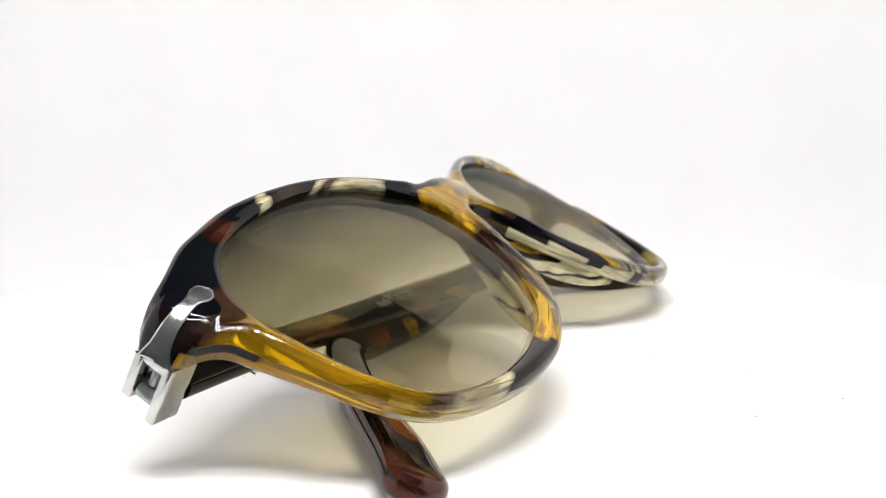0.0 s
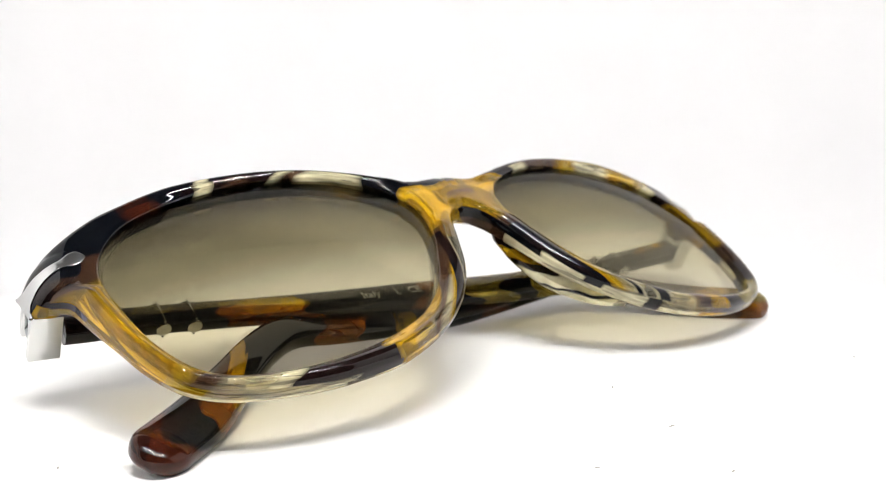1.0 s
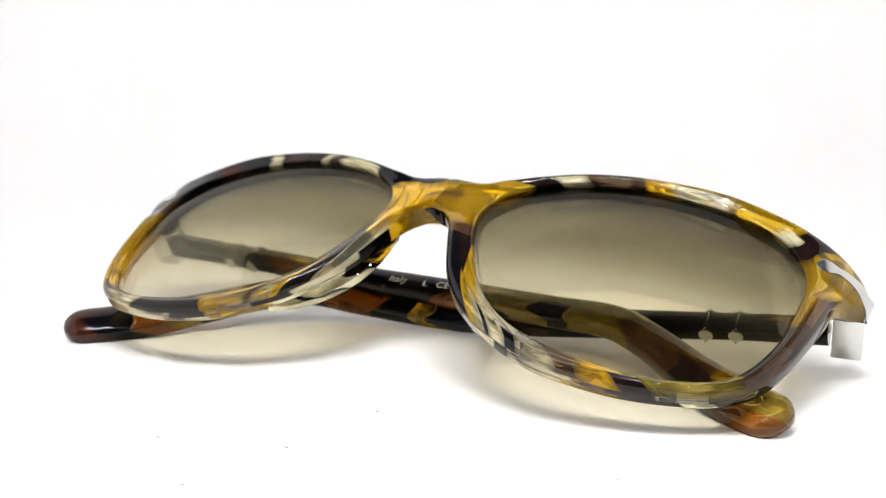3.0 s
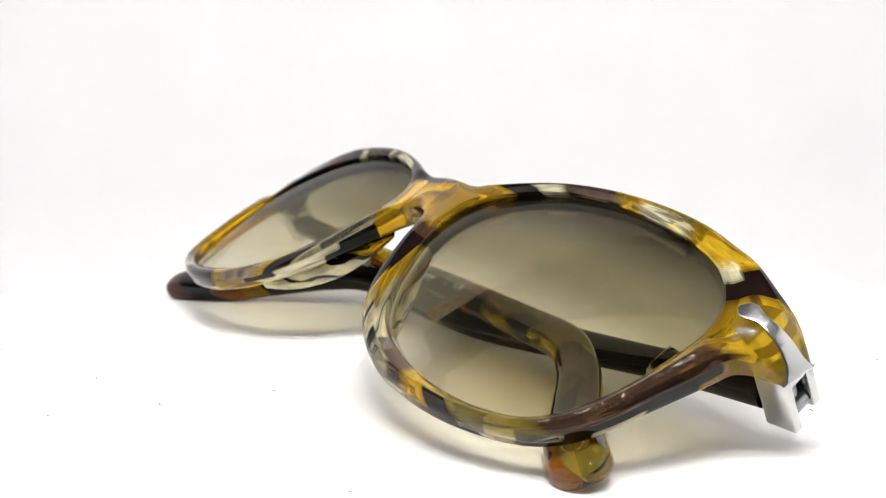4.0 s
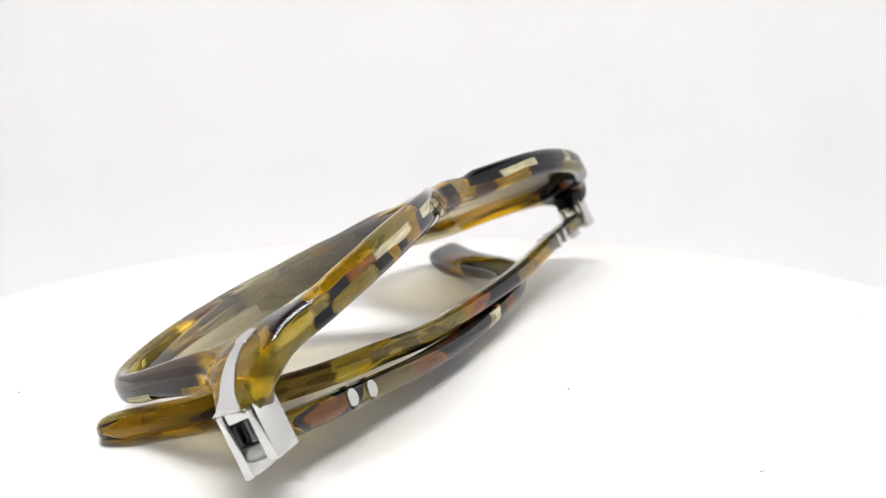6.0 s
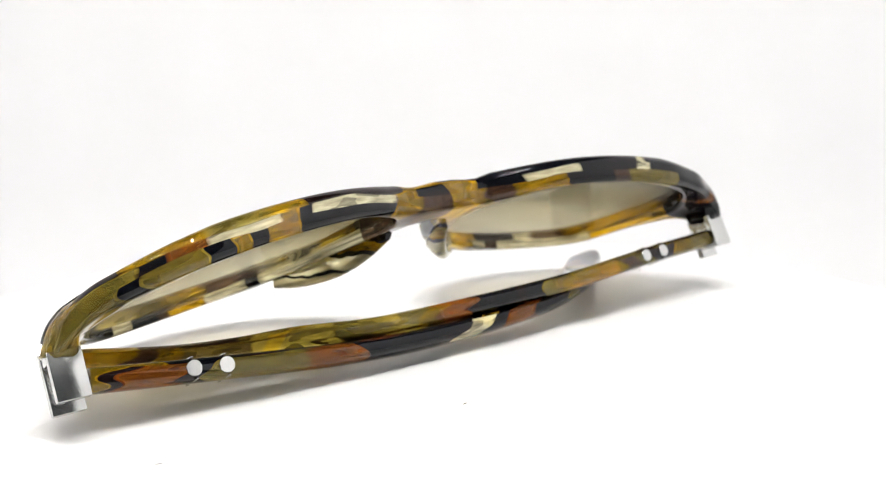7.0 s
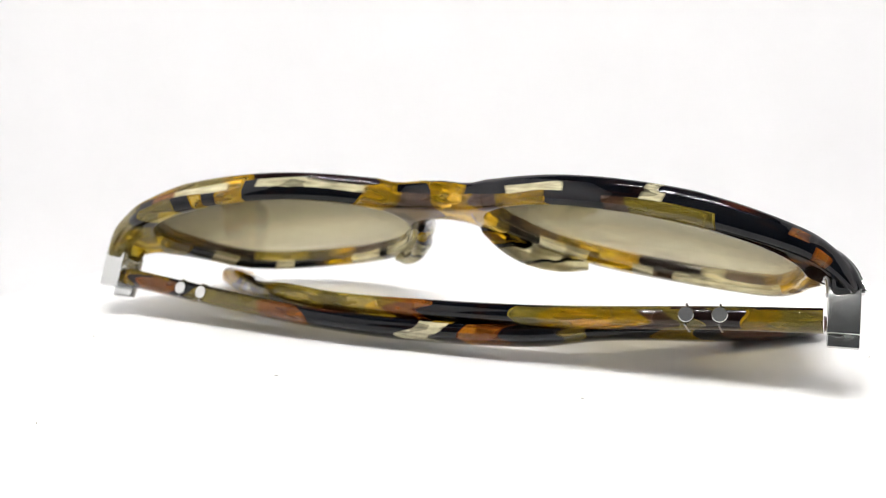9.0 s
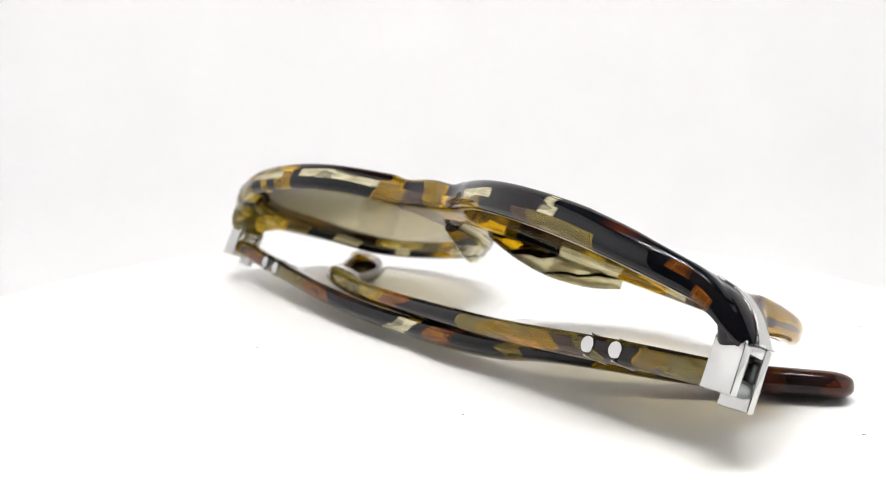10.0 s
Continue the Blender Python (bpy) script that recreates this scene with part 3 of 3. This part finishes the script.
def lens(side):
    bm = bmesh.new()
    ring = smooth_curve(LENS_EDGE, 8, True)
    c = np.array((36.0, 0.5))
    n = len(ring)
    cuts = [0.0, 0.12, 0.25, 0.38, 0.5, 0.62, 0.75, 0.85, 0.93, 1.012]
    for_back = []
    for back in (0, 1):
        loops = []
        for s in cuts:
            if s == 0:
                u, v = c
                loops.append([bm.verts.new((u * side * MM, v * MM, lens_face(u, v, 1.8 * back) * MM))])
                continue
            loop = []
            for p in ring:
                u, v = c + (p - c) * s
                loop.append(bm.verts.new((u * side * MM, v * MM, lens_face(u, v, 1.8 * back) * MM)))
            loops.append(loop)
        for a, b in zip(loops, loops[1:]):
            for k in range(n):
                q = list(dict.fromkeys((a[k % len(a)], a[(k + 1) % len(a)], b[(k + 1) % n], b[k])))
                bm.faces.new(q)
        for_back.append(loops[-1])
    a, b = for_back
    for k in range(n):
        bm.faces.new((a[k], a[(k + 1) % n], b[(k + 1) % n], b[k]))
    return part("lens", bm, M_LENS, glasses, "grey-brown gradient lens, clear towards its lower edge", pose_=SEAT)




def nose_pad(side):
    """Moulded pad that flares back from the inner rim."""
    bm = bmesh.new()
    a = smooth_curve([(6.2, 3.5, -2.2), (8.2, -3.0, -2.6), (11.2, -9.0, -3.0), (16.5, -15.2, -3.0), (21.0, -18.2, -2.6)], 6)
    b = smooth_curve([(6.9, 3.0, -3.4), (9.2, -2.4, -4.9), (12.6, -7.8, -5.8), (17.0, -13.2, -5.4), (21.4, -17.8, -3.9)], 6)
    n = len(a)
    rows = []
    for i in range(n):
        p, q = a[i], b[i]
        across = q - p
        out = np.cross(a[min(i + 1, n - 1)] - a[max(i - 1, 0)], across)
        out /= np.linalg.norm(out) + 1e-9
        half = 1.45 - 0.85 * abs(2 * i / (n - 1) - 1) ** 2
        row = []
        for s, h in ((-0.25, half * 0.8), (0.4, half), (0.75, half * 0.9), (0.93, half * 0.55), (1.0, 0.0), (0.93, -half * 0.55), (0.75, -half * 0.9), (0.4, -half), (-0.25, -half * 0.8)):
            r = (p + across * s + out * h) * np.array((side, 1, 1))
            row.append(bm.verts.new(Vector(r) * MM))
        rows.append(row)
    m = len(rows[0])
    for x, y in zip(rows, rows[1:]):
        for k in range(m):
            bm.faces.new((x[k], x[(k + 1) % m], y[(k + 1) % m], y[k]))
    bm.faces.new(rows[0])
    bm.faces.new(rows[-1][::-1])
    return part("nose_pad", bm, M_PAD, glasses, "clear and dark striped acetate nose pad", pose_=SEAT)


for side in (1, -1):
    nose_pad(side)


def hinge(side):
    """Open silver housing behind the end piece, with its barrel and the arrow-shaped inlay."""
    def flip(p):
        return (p[0] * side, p[1], p[2])

    def boxes(bm, items, bev):
        for lo, hi in items:
            x0, x1 = sorted((lo[0] * side, hi[0] * side))
            add_box(bm, (x0, lo[1], lo[2]), (x1, hi[1], hi[2]), bev)

    bm = bmesh.new()
    boxes(bm, [((67.0, 7.9, -21.2), (71.7, 9.3, -12.9)), ((67.0, 12.4, -20.0), (71.7, 13.9, -12.9)),
               ((67.0, 9.1, -14.4), (71.6, 12.5, -12.9)), ((67.2, 9.1, -19.6), (69.3, 13.4, -14.2))], 0.22)
    block = part("hinge", bm, M_METAL, glasses, "silver metal hinge housing", pose_=SEAT)
    bm = bmesh.new()
    add_disc(bm, flip((70.2, 10.7, -18.6)), (0, 1, 0), 1.15, 3.0)
    part("hinge_barrel", bm, M_STEEL, block, "dark steel hinge barrel")
    bm = bmesh.new()
    add_disc(bm, flip((69.9, 10.9, -16.0)), (0, 0, 1), 0.7, 2.6, 14)
    part("hinge_screw", bm, M_STEEL, block, "small steel hinge screw")
    # inlay: arrow head on the front, shaft over the corner
    bm = bmesh.new()
    bar, sizes = end_piece(side)
    inward = np.array((-0.75 * side, 0, -0.66))
    path = []
    for i in range(1, len(bar) - 1):
        t = bar[i + 1] - bar[i - 1]
        t /= np.linalg.norm(t)
        out = t * (inward @ t) - inward
        p = bar[i] + out / np.linalg.norm(out) * (sizes[i][1] / 2 - 0.05)
        if abs(p[0]) > 63.6:
            path.append(p)
    path.append(path[-1] + (path[-1] - path[-2]) * 1.2)
    wide = np.interp(np.linspace(0, 1, len(path)), [0, 0.10, 0.20, 0.31, 0.5, 0.75, 0.9, 1], [0.7, 2.8, 3.0, 1.7, 2.1, 3.0, 4.4, 6.0])
    add_sweep(bm, path, [(w, 0.55) for w in wide], (0.6 * side, 0, 0.8), 8.0, 20)
    part("arrow_inlay", bm, M_METAL, block, "flat silver arrow-shaped inlay")
    return block


for side in (1, -1):
    hinge(side)


def lens_bevel(side, owner):
    """Ground bevel at the back of the lens, seen as a pale blue-grey band inside the rim."""
    bm = bmesh.new()
    ring = smooth_curve(LENS_EDGE, 8, True)
    c = np.array((36.0, 0.5))
    n = len(ring)
    loops = []
    for s, d in ((0.972, 2.5), (1.0, 1.75), (1.0, 2.15), (0.974, 2.7)):
        loops.append([bm.verts.new(Vector(((c + (p - c) * s)[0] * side, (c + (p - c) * s)[1], front_height((c + (p - c) * s)[0]) - d)) * MM) for p in ring])
    for a, b in zip(loops, loops[1:] + loops[:1]):
        for k in range(n):
            bm.faces.new((a[k], a[(k + 1) % n], b[(k + 1) % n], b[k]))
    part("lens_bevel", bm, M_BEVEL, owner, "pale ground edge of the lens")


def temple(points, mat, label, side):
    bm = bmesh.new()
    path = smooth_curve([p[:3] for p in points], 8)
    size = smooth_curve([(p[3], p[4], 0) for p in points], 8)
    # rounded tip
    end = path[-1]
    t = path[-1] - path[-4]
    t /= np.linalg.norm(t)
    sizes = [(s[0], s[1]) for s in size]
    path = list(path)
    h, d = sizes[-1]
    for k in range(1, 7):
        a = k / 6 * math.pi / 2 * 0.97
        path.append(end + t * (h * 0.5 * math.sin(a)))
        sizes.append((h * math.cos(a), d * math.cos(a) ** 0.7))
    run_map, side_map = bm.loops.layers.uv.new("run"), bm.loops.layers.uv.new("side")
    loops = add_sweep(bm, path, sizes, (0, 0, 1), 3.0, 24)
    where = {}
    for p, loop in zip(path, loops):
        for k, v in enumerate(loop):
            a = 2 * math.pi * k / 24
            where[v] = (v.co.x / MM, -side * math.copysign(abs(math.cos(a)) ** 0.667, math.cos(a)), math.copysign(abs(math.sin(a)) ** 0.667, math.sin(a)))
    for f in bm.faces:
        for lp in f.loops:
            u, high, out = where[lp.vert]
            lp[run_map].uv, lp[side_map].uv = (u, 0.0), (high, out)
    ob = part("temple", bm, mat, glasses, label, pose_=SEAT)
    return ob


def lens_dust(side, owner, spots):
    bm = bmesh.new()
    rng = random.Random(7 + side)
    c = np.array((36.0, 0.5))
    for _ in range(8):
        a, r = rng.uniform(0, 2 * math.pi), rng.uniform(0.1, 0.9)
        spots = spots + [(c[0] + 24 * r * math.cos(a), c[1] + 19 * r * math.sin(a))]
    for u, v in spots:
        q = rng.uniform(0.04, 0.085)
        w = lens_face(u, v)
        top = bm.verts.new(Vector((u * side, v, w + q)) * MM)
        low = [bm.verts.new(Vector((u * side + q * math.cos(k * math.pi / 3), v + q * 0.8 * math.sin(k * math.pi / 3), w + 0.01)) * MM) for k in range(6)]
        for k in range(6):
            bm.faces.new((low[k], low[(k + 1) % 6], top))
    tagged(part("dust", bm, M_DUST, owner, "white dust specks", smooth=False), kind="stuff")


for side in (1, -1):
    glass = lens(side)
    lens_bevel(side, glass)
    lens_dust(side, glass, [])

# centre line, height and thickness
LEFT_LINE = [(-66.5, 10.4, -17.6, 5.4, 3.6), (-50, 10.3, -18.2, 5.0, 3.5), (-25, 10.2, -19.7, 5.6, 3.5), (-3, 9.4, -19.9, 6.4, 3.5), (18, 7.8, -19.4, 6.8, 3.6),
             (31, 5.6, -17.8, 6.8, 3.9), (39.5, 0.6, -16.6, 6.8, 4.0), (47, -6.5, -14.6, 7.4, 4.2), (54.5, -13.4, -12.0, 8.6, 4.4), (60, -17.4, -10.0, 8.6, 4.2)]
RIGHT_LINE = [(66.5, 10.4, -17.6, 5.4, 3.6), (50, 10.5, -19.8, 5.0, 3.5), (25, 9.5, -22.6, 6.6, 3.5), (4, 7.9, -23.4, 8.2, 3.5), (-18, 7.2, -22.7, 7.6, 3.6),
              (-30, 5.2, -20.4, 6.6, 3.9), (-38, 0.2, -18.6, 6.6, 4.0), (-46, -7.4, -16.6, 7.2, 4.2), (-54.5, -16.0, -14.0, 8.6, 4.4), (-62.3, -22.4, -11.4, 8.6, 4.2)]
temple_left = temple(LEFT_LINE, M_TEMPLE_L, "olive and dark tortoiseshell temple, folded on top", -1)
temple_right = temple(RIGHT_LINE, M_TEMPLE_R, "dark red-brown tortoiseshell temple, folded underneath", 1)


def temple_pin(owner, u, v, w, height, thick):
    """Flexing pin through the temple: a round head on each edge and a thin bar over the face."""
    bm = bmesh.new()
    add_disc(bm, (u, v + height / 2, w), (0, 1, 0), 1.25, 0.3, 20, 0.0)
    add_disc(bm, (u, v - height / 2, w), (0, -1, 0), 1.25, 0.3, 20, 0.0)
    add_box(bm, (u - 0.17, v - height / 2, w + thick / 2 - 0.25), (u + 0.17, v + height / 2, w + thick / 2 + 0.02), 0.05)
    add_box(bm, (u - 0.17, v - height / 2, w - thick / 2 - 0.02), (u + 0.17, v + height / 2, w - thick / 2 + 0.25), 0.05)
    part("temple_pin", bm, M_METAL, owner, "silver metal flex pin")


for owner, u, v, w in ((temple_left, -51.4, 10.3, -18.15), (temple_left, -46.2, 10.3, -18.4), (temple_right, 52, 10.5, -19.5), (temple_right, 47, 10.5, -20.1)):
    temple_pin(owner, u, v, w, 5.1, 3.55)


def lettering(owner, text, u, v, w, size, turn=0.0):
    """Small print on the inner face of a temple."""
    data = bpy.data.curves.new("lettering", "FONT")
    data.body, data.size, data.extrude = text, size * MM, 0.00003
    tmp = new("lettering", data)
    me = bpy.data.meshes.new_from_object(tmp.evaluated_get(bpy.context.evaluated_depsgraph_get()))
    bpy.data.objects.remove(tmp)
    me.materials.clear()
    me.materials.append(M_PRINT)
    ob = new("lettering", me)
    ob.parent = owner
    ob.matrix_basis = pose(u * MM, v * MM, w * MM, 0, turn, 0)
    return tagged(ob, "pale printed lettering")


lettering(temple_left, "Italy", -14.2, 8.7, -17.98, 2.3)
lettering(temple_left, "L", -7.0, 8.7, -18.1, 2.2)
lettering(temple_left, "CE", -4.2, 8.7, -18.1, 2.4)
lettering(temple_right, "3244-S", 4.0, 7.4, -21.58, 1.5)
bm = bmesh.new()
for k in range(4):
    add_box(bm, (11.0 + k * 1.1, 7.4, -21.6), (11.7 + k * 1.1, 8.4, -21.5))
part("lettering", bm, M_PRINT, temple_right, "pale unreadable print", smooth=False)

# embossed oval mark on the olive tip
bm = bmesh.new()
ring = [(57.5 + 2.6 * math.cos(a) * 0.78 - 1.5 * math.sin(a) * 0.62, -15.6 - 2.6 * math.cos(a) * 0.62 - 1.5 * math.sin(a) * 0.78, -8.75 + 0.28 * 2.6 * math.cos(a)) for a in np.linspace(0, 2 * math.pi * 0.93, 28)]
add_sweep(bm, ring, [(0.22, 0.2)] * 28, (0, 0, 1), 2.0, 8)
part("emblem", bm, M_GILT, temple_left, "embossed oval mark")


# ---- motion: table and glasses turn together ----
# small drift of the motor against its even speed, in degrees
DRIFT_T = [0, 1, 2, 3, 4, 4.5, 5, 5.5, 6, 7, 7.5, 8, 8.5, 9, 9.5, 10]
DRIFT_A = [0.1, 0.05, 0.2, 0.3, 0.15, -0.25, -0.4, -0.6, -0.5, -0.1, 0.3, 0.7, 0.6, 0.2, 0.0, -0.1]


def motions():
    rows = []
    for k in range(41):
        t = k * 0.25
        rows.append((t, pose(0, 0, 0, 0, 0, -(SPEED * (t - FACING) + float(np.interp(t, DRIFT_T, DRIFT_A))))))
    walk(table, rows)
    walk(glasses, rows)


motions()
